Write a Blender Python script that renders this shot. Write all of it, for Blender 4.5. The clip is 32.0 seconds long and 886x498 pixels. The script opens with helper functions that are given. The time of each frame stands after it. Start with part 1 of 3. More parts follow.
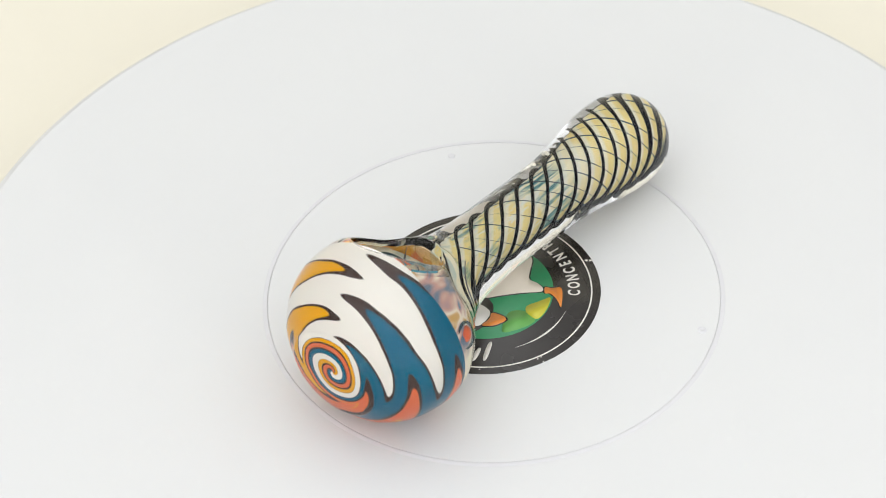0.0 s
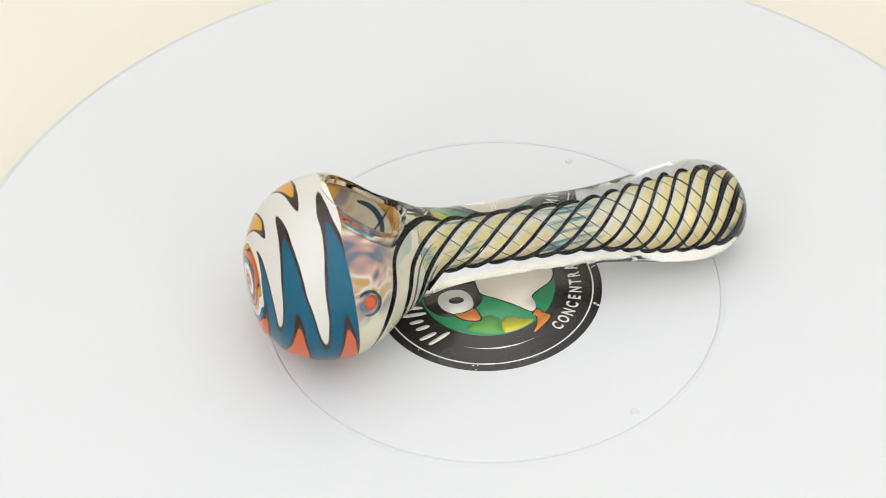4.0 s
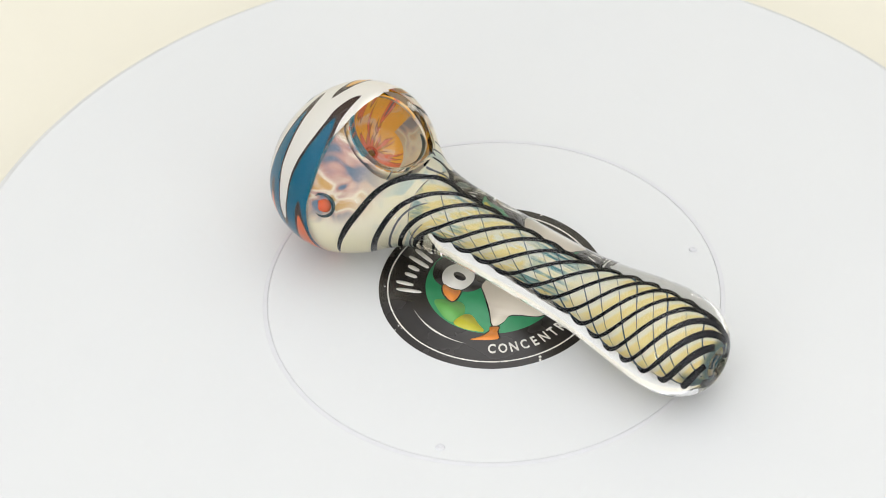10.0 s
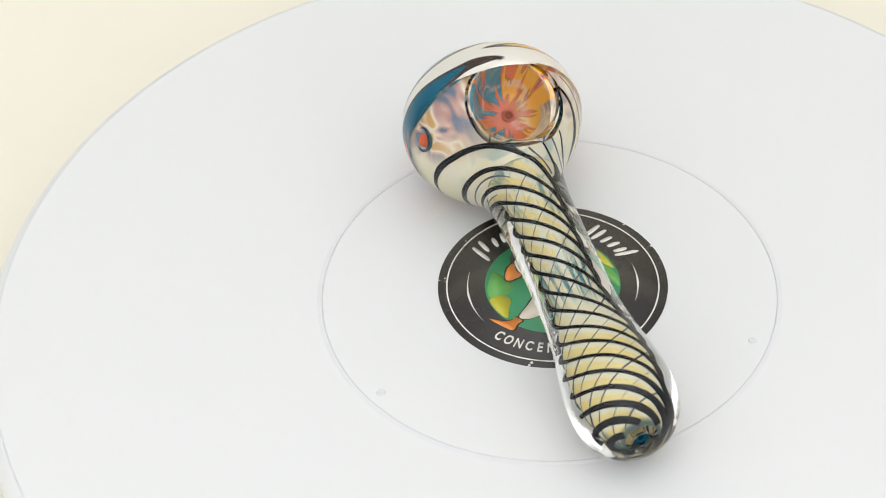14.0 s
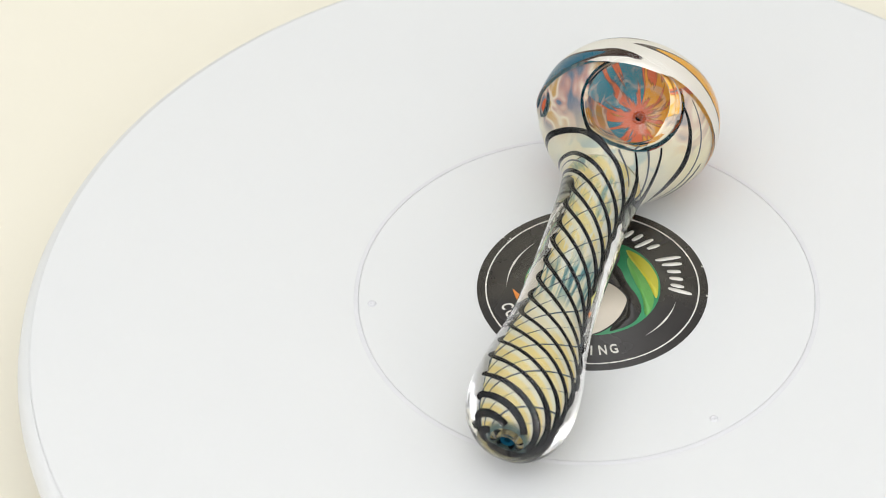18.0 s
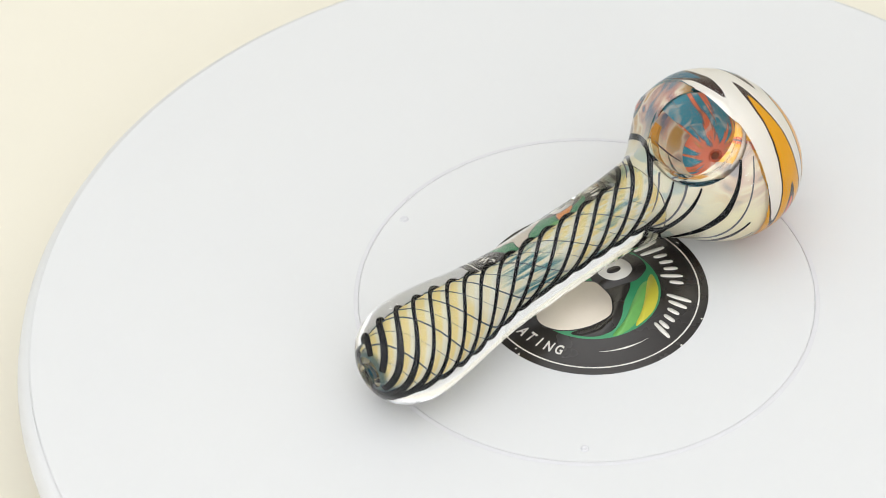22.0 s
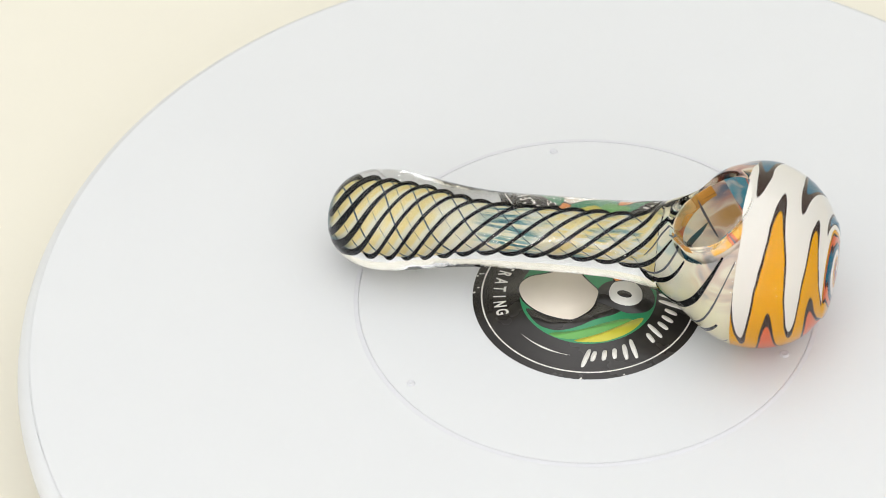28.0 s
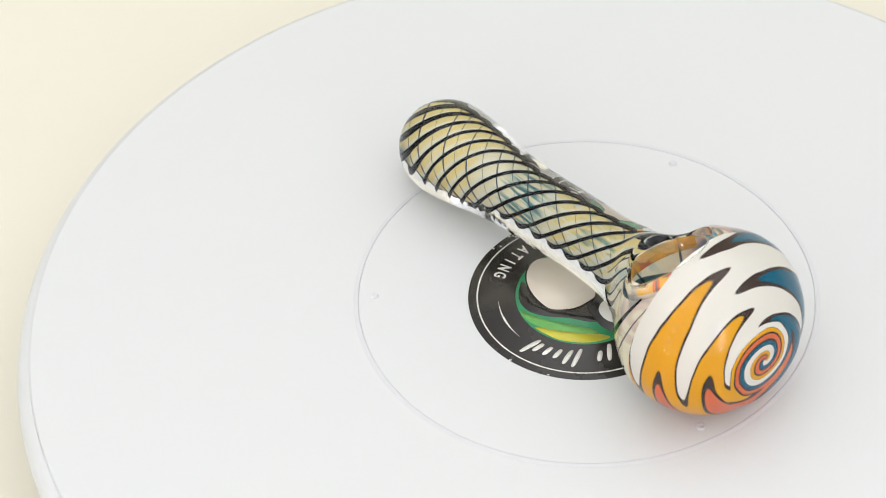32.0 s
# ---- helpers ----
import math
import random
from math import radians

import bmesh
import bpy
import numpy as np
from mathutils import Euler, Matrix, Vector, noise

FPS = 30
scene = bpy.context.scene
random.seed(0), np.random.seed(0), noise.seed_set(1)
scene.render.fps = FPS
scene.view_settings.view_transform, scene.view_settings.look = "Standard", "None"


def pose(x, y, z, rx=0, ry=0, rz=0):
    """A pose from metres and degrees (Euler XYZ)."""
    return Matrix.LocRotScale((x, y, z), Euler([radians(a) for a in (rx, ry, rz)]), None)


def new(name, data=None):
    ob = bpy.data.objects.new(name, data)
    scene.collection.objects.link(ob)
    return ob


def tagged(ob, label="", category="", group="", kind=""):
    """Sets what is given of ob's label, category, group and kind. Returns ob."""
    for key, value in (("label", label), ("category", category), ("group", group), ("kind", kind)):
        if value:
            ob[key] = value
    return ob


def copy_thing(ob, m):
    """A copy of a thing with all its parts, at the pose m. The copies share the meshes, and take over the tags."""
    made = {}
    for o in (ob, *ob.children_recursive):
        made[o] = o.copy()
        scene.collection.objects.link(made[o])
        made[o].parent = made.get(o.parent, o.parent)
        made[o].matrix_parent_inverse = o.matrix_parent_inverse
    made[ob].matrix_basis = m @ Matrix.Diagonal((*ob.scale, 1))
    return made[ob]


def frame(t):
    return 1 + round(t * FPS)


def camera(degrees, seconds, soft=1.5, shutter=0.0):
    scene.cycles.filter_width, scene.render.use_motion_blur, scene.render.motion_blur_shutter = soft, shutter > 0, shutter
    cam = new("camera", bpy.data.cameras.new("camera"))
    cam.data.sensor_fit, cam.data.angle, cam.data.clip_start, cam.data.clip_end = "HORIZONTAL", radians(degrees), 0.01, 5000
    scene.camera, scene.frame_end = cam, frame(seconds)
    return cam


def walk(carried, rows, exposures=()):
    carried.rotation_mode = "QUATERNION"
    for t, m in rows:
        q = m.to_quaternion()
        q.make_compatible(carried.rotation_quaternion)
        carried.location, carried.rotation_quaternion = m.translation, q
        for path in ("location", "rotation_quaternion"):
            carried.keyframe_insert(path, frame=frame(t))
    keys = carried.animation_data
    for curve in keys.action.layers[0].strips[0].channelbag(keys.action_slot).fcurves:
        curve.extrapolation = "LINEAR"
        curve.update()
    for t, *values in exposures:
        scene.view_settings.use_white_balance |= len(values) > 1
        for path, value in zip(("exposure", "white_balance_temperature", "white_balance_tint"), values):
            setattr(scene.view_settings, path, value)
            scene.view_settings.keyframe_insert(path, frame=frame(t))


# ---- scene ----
# A glass hand pipe on a white turntable in a white photo tent. The table turns clockwise at
# a steady 8.7 degrees a second; the camera stands and pans a little once.
SPIN = -8.7196
SECONDS = 32.0

# camera -------------------------------------------------------------------------------------
cam = camera(23.39, SECONDS, soft=0.8)
cam.data.dof.use_dof = True
cam.data.dof.focus_distance = 0.464
cam.data.dof.aperture_fstop = 28.0


def eye_pose(share):
    """The camera between its first stand (0) and its second (1)."""
    a = (Vector((0.0, -0.33702, 0.33350)), Vector((-0.02279, 0.72467, -0.68871)), Vector((0.03004, 0.68908, 0.72406)))
    b = (Vector((-0.00590, -0.33592, 0.33203)), Vector((-0.05376, 0.72319, -0.68856)), Vector((0.00430, 0.68972, 0.72407)))
    eye, ahead, up = (p.lerp(q, share) for p, q in zip(a, b))
    back_axis = -ahead.normalized()
    right = up.cross(back_axis).normalized()
    up = back_axis.cross(right)
    m = Matrix((right, up, back_axis)).transposed().to_4x4()
    m.translation = eye
    return m


SHARES = ((0.0, 0.0), (6.0, 0.0), (12.0, 0.0), (12.5, 0.05), (13.0, 0.196), (13.5, 0.4275), (14.0, 0.6016), (14.5, 0.733), (15.0, 0.835),
          (15.5, 0.915), (16.0, 0.972), (16.5, 1.0), (17.0, 1.0), (24.0, 1.0), (32.0, 1.0))
# towards the end the camera sags back by a hair
NOD = {24.0: 0.0006, 32.0: 0.0010}
walk(cam, [(t, eye_pose(k) @ Matrix.Rotation(NOD.get(t, 0.0), 4, "X")) for t, k in SHARES])

# light ----------------------------------------------------------------------------------------
world = bpy.data.worlds.new("white_photo_tent")
scene.world = world
world.use_nodes = True
sky = world.node_tree.nodes["Background"]
sky.inputs["Color"].default_value = (0.992, 1.0, 1.006, 1)
# the tent is brightest overhead, where its lamps stand; an added glow round its front fills the shade near the pipe
tent = world.node_tree


def tent_math(operation, a, b):
    node = tent.nodes.new("ShaderNodeMath")
    node.operation = operation
    for socket, value in zip(node.inputs, (a, b)):
        if hasattr(value, "links"):
            tent.links.new(value, socket)
        else:
            socket.default_value = value
    return node.outputs[0]


ways = tent.nodes.new("ShaderNodeSeparateXYZ")
tent.links.new(tent.nodes.new("ShaderNodeTexCoord").outputs["Generated"], ways.inputs[0])
overhead = tent_math("MULTIPLY", tent_math("POWER", tent_math("MAXIMUM", ways.outputs[2], 0.0), 2.5), 1.56)
before = tent_math("MULTIPLY", tent_math("MAXIMUM", tent_math("MULTIPLY", ways.outputs[1], -1.0), 0.0), 0.76)
tent.links.new(tent_math("ADD", tent_math("ADD", overhead, before), 0.480), sky.inputs["Strength"])

# the pipe's form: distance along its axis from the middle of its head, outer radius, height of the axis, in metres
TURN = 50.6                       # the way from head to mouthpiece, in degrees
HEAD = Vector((-0.0234, -0.0290, 0.0))
POLE = -0.0165
OUTER = ((-0.0148, 0.0108), (-0.0121, 0.0151), (-0.0082, 0.0183), (-0.0040, 0.0201), (0.0005, 0.0207),
         (0.0050, 0.0199), (0.0100, 0.0171), (0.0150, 0.0131), (0.0200, 0.0102), (0.0260, 0.0088), (0.0350, 0.0083), (0.0500, 0.0083),
         (0.0600, 0.0085), (0.0680, 0.0094), (0.0760, 0.0107), (0.0830, 0.0113), (0.0885, 0.0104), (0.0925, 0.0079), (0.0945, 0.0050),
         (0.0950, 0.0030))
HEIGHT = ((-0.0165, 0.0174), (0.0, 0.0189), (0.02, 0.0175), (0.04, 0.0158), (0.06, 0.0135), (0.0844, 0.0113), (0.0960, 0.0110))
BOWL_TILT, BOWL_RADIUS, BOWL_DEPTH, BOWL_WIDE = 34.0, 0.0098, 0.0150, 1.04
BOWL_FOOT = (0.0115, 0.0030, 0.0347)


def smooth(table, s):
    """A smooth curve through the rows of a table."""
    n = len(table)
    i = max(0, min(n - 2, sum(1 for r in table if r[0] <= s) - 1))
    x0, y0 = table[i]
    x1, y1 = table[i + 1]
    slope = []
    for j in (i, i + 1):
        a, b = table[max(j - 1, 0)], table[min(j + 1, n - 1)]
        slope.append((b[1] - a[1]) / (b[0] - a[0]))
    h = x1 - x0
    u = min(1.0, max(0.0, (s - x0) / h))
    return ((2 * u ** 3 - 3 * u * u + 1) * y0 + (u ** 3 - 2 * u * u + u) * h * slope[0] + (3 * u * u - 2 * u ** 3) * y1
            + (u ** 3 - u * u) * h * slope[1])


def radius(s):
    if s < -0.0148:
        return 0.0108 * math.sqrt(max(0.0, 1 - ((-0.0148 - s) / (-0.0148 - POLE)) ** 2))
    return smooth(OUTER, s)


def axis_height(s):
    return smooth(HEIGHT, s)


def squash(s):
    """The head is a little flatter than it is wide."""
    u = min(1.0, max(0.0, (s - 0.004) / 0.016))
    return 0.920 + 0.080 * (3 * u * u - 2 * u ** 3)


# materials ------------------------------------------------------------------------------------
class Nodes:
    """A material with short calls for its nodes."""

    def __init__(self, name):
        self.material = bpy.data.materials.new(name)
        self.material.use_nodes = True
        self.tree = self.material.node_tree
        self.shader = self.tree.nodes["Principled BSDF"]
        self.out = self.tree.nodes["Material Output"]

    def add(self, kind, **settings):
        node = self.tree.nodes.new(kind)
        for key, value in settings.items():
            setattr(node, key, value)
        return node

    def link(self, a, b):
        self.tree.links.new(a, b)

    def put(self, socket, value):
        if hasattr(value, "links"):
            self.link(value, socket)
        else:
            socket.default_value = value

    def math(self, operation, a, b=0.0, c=0.0):
        node = self.add("ShaderNodeMath", operation=operation)
        for socket, value in zip(node.inputs, (a, b, c)):
            self.put(socket, value)
        return node.outputs[0]

    def mix(self, share, a, b):
        node = self.add("ShaderNodeMix", data_type="RGBA")
        self.put(node.inputs["Factor"], share)
        self.put(node.inputs[6], a)
        self.put(node.inputs[7], b)
        return node.outputs[2]

    def noise(self, scale, detail=3.0, coords=None, distortion=0.0):
        node = self.add("ShaderNodeTexNoise")
        node.inputs["Scale"].default_value, node.inputs["Detail"].default_value = scale, detail
        node.inputs["Distortion"].default_value = distortion
        self.link(coords if coords else self.object_coords(), node.inputs["Vector"])
        return node.outputs["Fac"]

    def object_coords(self):
        return self.add("ShaderNodeTexCoord").outputs["Object"]

    def ramp(self, value, low, high):
        node = self.add("ShaderNodeMapRange", interpolation_type="SMOOTHSTEP")
        self.put(node.inputs[0], value)
        node.inputs[1].default_value, node.inputs[2].default_value = low, high
        return node.outputs[0]

    def bump(self, height, strength, distance):
        node = self.add("ShaderNodeBump")
        node.inputs["Strength"].default_value, node.inputs["Distance"].default_value = strength, distance
        self.link(height, node.inputs["Height"])
        self.link(node.outputs[0], self.shader.inputs["Normal"])


def plain(name, colour, rough=0.5, spread=0.06, scale=400.0, **more):
    n = Nodes(name)
    low = [c * (1 - spread) for c in colour] + [1]
    high = [min(1, c * (1 + spread)) for c in colour] + [1]
    n.link(n.mix(n.noise(scale), low, high), n.shader.inputs["Base Color"])
    n.link(n.math("MULTIPLY_ADD", n.noise(scale * 0.3), 0.15, rough - 0.07), n.shader.inputs["Roughness"])
    for key, value in more.items():
        n.shader.inputs[key.replace("_", " ")].default_value = value
    return n.material


def glass_material():
    """Clear borosilicate glass with the slight waves of lampwork on its skin."""
    n = Nodes("clear_glass")
    n.tree.nodes.remove(n.shader)
    bump = n.add("ShaderNodeBump")
    bump.inputs["Distance"].default_value = 0.0006
    n.link(n.math("ADD", n.noise(140.0, 2.0), n.math("MULTIPLY", n.noise(420.0, 2.0), 0.25)), bump.inputs["Height"])
    split = n.add("ShaderNodeSeparateXYZ")
    n.link(n.object_coords(), split.inputs[0])
    n.link(n.math("MULTIPLY_ADD", n.ramp(split.outputs[0], 0.004, 0.024), 0.17, 0.02), bump.inputs["Strength"])
    bent, gloss, skin = n.add("ShaderNodeBsdfGlass"), n.add("ShaderNodeBsdfGlossy"), n.add("ShaderNodeMixShader")
    # the hollow head bends light less than the solid stem
    solid = n.ramp(split.outputs[0], 0.010, 0.024)
    n.link(n.math("MULTIPLY_ADD", solid, 0.22, 1.22), bent.inputs["IOR"])
    for node in (bent, gloss):
        node.inputs["Roughness"].default_value = 0.0
        n.link(bump.outputs[0], node.inputs["Normal"])
    weight = n.add("ShaderNodeLayerWeight")
    sheen = n.math("MULTIPLY_ADD", n.math("POWER", weight.outputs["Facing"], 4.0), 0.30, 0.025)
    n.link(n.math("MULTIPLY", sheen, n.math("SUBTRACT", 1.0, solid)), skin.inputs[0])
    n.link(bent.outputs[0], skin.inputs[1])
    n.link(gloss.outputs[0], skin.inputs[2])
    n.link(skin.outputs[0], n.out.inputs["Surface"])
    return n.material


def film_material(name, colour, clear, through_tint):
    """A layer of coloured glass: part of the light goes straight through, the rest scatters."""
    n = Nodes(name)
    n.tree.nodes.remove(n.shader)
    diffuse, across, straight = (n.add(k) for k in ("ShaderNodeBsdfDiffuse", "ShaderNodeBsdfTranslucent", "ShaderNodeBsdfTransparent"))
    tint = n.mix(n.ramp(n.noise(90.0), 0.35, 0.7), [*colour, 1], [colour[0] * 0.97, colour[1] * 0.9, colour[2] * 0.7, 1])
    n.link(tint, diffuse.inputs[0])
    n.link(tint, across.inputs[0])
    straight.inputs[0].default_value = (*through_tint, 1)
    body, whole = n.add("ShaderNodeMixShader"), n.add("ShaderNodeMixShader")
    n.link(diffuse.outputs[0], body.inputs[1])
    n.link(across.outputs[0], body.inputs[2])
    body.inputs[0].default_value = 0.3
    n.put(whole.inputs[0], n.math("MULTIPLY_ADD", n.noise(60.0), 0.3, clear - 0.15))
    n.link(body.outputs[0], whole.inputs[1])
    n.link(straight.outputs[0], whole.inputs[2])
    n.link(whole.outputs[0], n.out.inputs["Surface"])
    return n.material


def winding_material():
    """The stem's fumed layer: gold and pale bands that wind with the strands, teal streaks in the middle of the stem."""
    n = Nodes("fumed_glass")
    n.tree.nodes.remove(n.shader)
    wind = n.add("ShaderNodeAttribute", attribute_name="wind")
    split = n.add("ShaderNodeSeparateXYZ")
    n.link(wind.outputs["Vector"], split.inputs[0])
    cos_turn, sin_turn, along = split.outputs
    drawn = n.add("ShaderNodeVectorMath", operation="MULTIPLY")
    n.link(n.object_coords(), drawn.inputs[0])
    drawn.inputs[1].default_value = (26.0, 1000.0, 1000.0)
    fibre = n.noise(1.0, 2.0, drawn.outputs[0], 0.6)
    broad = n.noise(62.0, 2.0, None, 0.5)
    grain = n.noise(300.0, 3.0)
    tint = n.mix(n.ramp(n.math("ADD", n.math("SUBTRACT", sin_turn, n.math("MULTIPLY", cos_turn, 0.7)), n.math("MULTIPLY_ADD", grain, 0.8, -0.4)), -0.7, 0.7), (1.0, 0.96, 0.75, 1), (1.0, 0.84, 0.36, 1))
    tint = n.mix(n.math("MULTIPLY", n.ramp(n.noise(70.0, 2.0, None, 0.8), 0.45, 0.62), 0.6), tint, (0.95, 0.96, 0.84, 1))
    window = n.math("MULTIPLY", n.ramp(along, 0.016, 0.026), n.ramp(along, 0.064, 0.054))
    # bundles of fine teal, pale and smoky fibres along the stem
    bundle = n.math("MULTIPLY", n.ramp(broad, 0.38, 0.54), window)
    tint = n.mix(n.math("MULTIPLY", n.ramp(fibre, 0.56, 0.44), n.math("MULTIPLY", bundle, 0.85)), tint, (0.08, 0.36, 0.40, 1))
    tint = n.mix(n.math("MULTIPLY", n.ramp(fibre, 0.46, 0.36), n.math("MULTIPLY", bundle, 0.9)), tint, (0.02, 0.16, 0.20, 1))
    tint = n.mix(n.math("MULTIPLY", n.ramp(fibre, 0.58, 0.64), n.math("MULTIPLY", window, 0.8)), tint, (0.93, 0.97, 0.90, 1))
    tint = n.mix(n.math("MULTIPLY", n.ramp(fibre, 0.37, 0.33), n.math("MULTIPLY", window, 0.5)), tint, (0.20, 0.45, 0.48, 1))
    spot = n.add("ShaderNodeSeparateXYZ")
    n.link(n.object_coords(), spot.inputs[0])
    tip = n.math("MAXIMUM", n.math("MULTIPLY", n.ramp(along, 0.0865, 0.0900), n.ramp(n.math("MULTIPLY_ADD", grain, 0.004, spot.outputs[2]), 0.0140, 0.0105)), n.ramp(along, 0.0915, 0.0930))
    tint = n.mix(n.math("MULTIPLY", tip, 0.9), tint, (0.02, 0.11, 0.14, 1))
    diffuse, across, straight = (n.add(k) for k in ("ShaderNodeBsdfDiffuse", "ShaderNodeBsdfTranslucent", "ShaderNodeBsdfTransparent"))
    n.link(tint, diffuse.inputs[0])
    n.link(tint, across.inputs[0])
    straight.inputs[0].default_value = (1.0, 0.97, 0.80, 1)
    body, whole = n.add("ShaderNodeMixShader"), n.add("ShaderNodeMixShader")
    body.inputs[0].default_value = 0.05
    n.link(diffuse.outputs[0], body.inputs[1])
    n.link(across.outputs[0], body.inputs[2])
    n.put(whole.inputs[0], n.math("MULTIPLY_ADD", grain, 0.2, n.math("MULTIPLY_ADD", window, 0.08, 0.03)))
    n.link(body.outputs[0], whole.inputs[1])
    n.link(straight.outputs[0], whole.inputs[2])
    n.link(whole.outputs[0], n.out.inputs["Surface"])
    return n.material


def cap_reflection_material():
    """The cap's reflection in the bowl's rear wall, painted as amber with dark brown and red streaks and clear gaps."""
    n = Nodes("painted_cap_reflection")
    n.tree.nodes.remove(n.shader)
    streak = n.noise(130.0, 2.0, None, 1.2)
    tint = n.mix(n.ramp(streak, 0.36, 0.42), (0.16, 0.06, 0.04, 1), (0.80, 0.42, 0.09, 1))
    tint = n.mix(n.ramp(streak, 0.56, 0.62), tint, (0.62, 0.18, 0.08, 1))
    diffuse, across, straight = (n.add(k) for k in ("ShaderNodeBsdfDiffuse", "ShaderNodeBsdfTranslucent", "ShaderNodeBsdfTransparent"))
    n.link(tint, diffuse.inputs[0])
    n.link(tint, across.inputs[0])
    straight.inputs[0].default_value = (0.97, 0.88, 0.70, 1)
    body, whole = n.add("ShaderNodeMixShader"), n.add("ShaderNodeMixShader")
    body.inputs[0].default_value = 0.4
    n.link(diffuse.outputs[0], body.inputs[1])
    n.link(across.outputs[0], body.inputs[2])
    n.link(n.math("MULTIPLY_ADD", n.ramp(n.noise(95.0, 1.0), 0.45, 0.60), 0.5, 0.15), whole.inputs[0])
    n.link(body.outputs[0], whole.inputs[1])
    n.link(straight.outputs[0], whole.inputs[2])
    n.link(whole.outputs[0], n.out.inputs["Surface"])
    return n.material


def head_material():
    """The milky layer behind the head: cream with smoky and teal swirls, and the cap's mirrored colours painted in near
    it.
    """
    n = Nodes("milky_fumed_glass")
    n.tree.nodes.remove(n.shader)
    swirl = n.noise(85.0, 1.0, None, 2.2)
    tint = n.mix(n.ramp(n.noise(40.0), 0.35, 0.7), (1.0, 0.958, 0.79, 1), (0.99, 0.93, 0.64, 1))
    split = n.add("ShaderNodeSeparateXYZ")
    n.link(n.object_coords(), split.inputs[0])
    # coral, blue and amber smears paint the cap's colours as the glass reflects them
    fore = n.math("MULTIPLY", n.ramp(split.outputs[0], 0.0155, 0.0075), n.ramp(split.outputs[2], 0.017, 0.024))
    fore = n.math("MULTIPLY", fore, n.math("MULTIPLY_ADD", n.ramp(split.outputs[1], 0.006, -0.006), 0.60, 0.60))
    tint = n.mix(n.math("MULTIPLY", fore, 0.45), tint, (0.82, 0.70, 0.58, 1))
    for low, high, share, colour in ((0.43, 0.55, 0.66, (0.52, 0.23, 0.20, 1)), (0.53, 0.63, 0.80, (0.12, 0.22, 0.32, 1)), (0.45, 0.35, 0.80, (0.68, 0.40, 0.13, 1))):
        tint = n.mix(n.math("MULTIPLY", n.math("MULTIPLY", n.ramp(swirl, low, high), fore), share), tint, colour)
    neck = n.math("MULTIPLY", n.ramp(split.outputs[0], 0.0125, 0.0175), n.ramp(swirl, 0.49, 0.57))
    tint = n.mix(n.math("MULTIPLY", neck, 0.55), tint, (0.36, 0.56, 0.58, 1))
    diffuse, across, straight = (n.add(k) for k in ("ShaderNodeBsdfDiffuse", "ShaderNodeBsdfTranslucent", "ShaderNodeBsdfTransparent"))
    n.link(tint, diffuse.inputs[0])
    n.link(tint, across.inputs[0])
    straight.inputs[0].default_value = (1.0, 0.985, 0.92, 1)
    body, whole = n.add("ShaderNodeMixShader"), n.add("ShaderNodeMixShader")
    body.inputs[0].default_value = 0.05
    n.link(diffuse.outputs[0], body.inputs[1])
    n.link(across.outputs[0], body.inputs[2])
    whole.inputs[0].default_value = 0.12
    n.link(body.outputs[0], whole.inputs[1])
    n.link(straight.outputs[0], whole.inputs[2])
    n.link(whole.outputs[0], n.out.inputs["Surface"])
    return n.material


CREAM = (0.90, 0.87, 0.80)
YELLOW = (0.84, 0.40, 0.009)
CORAL = (0.78, 0.165, 0.06)
TEAL = (0.004, 0.125, 0.22)
BROWN = (0.05, 0.03, 0.025)


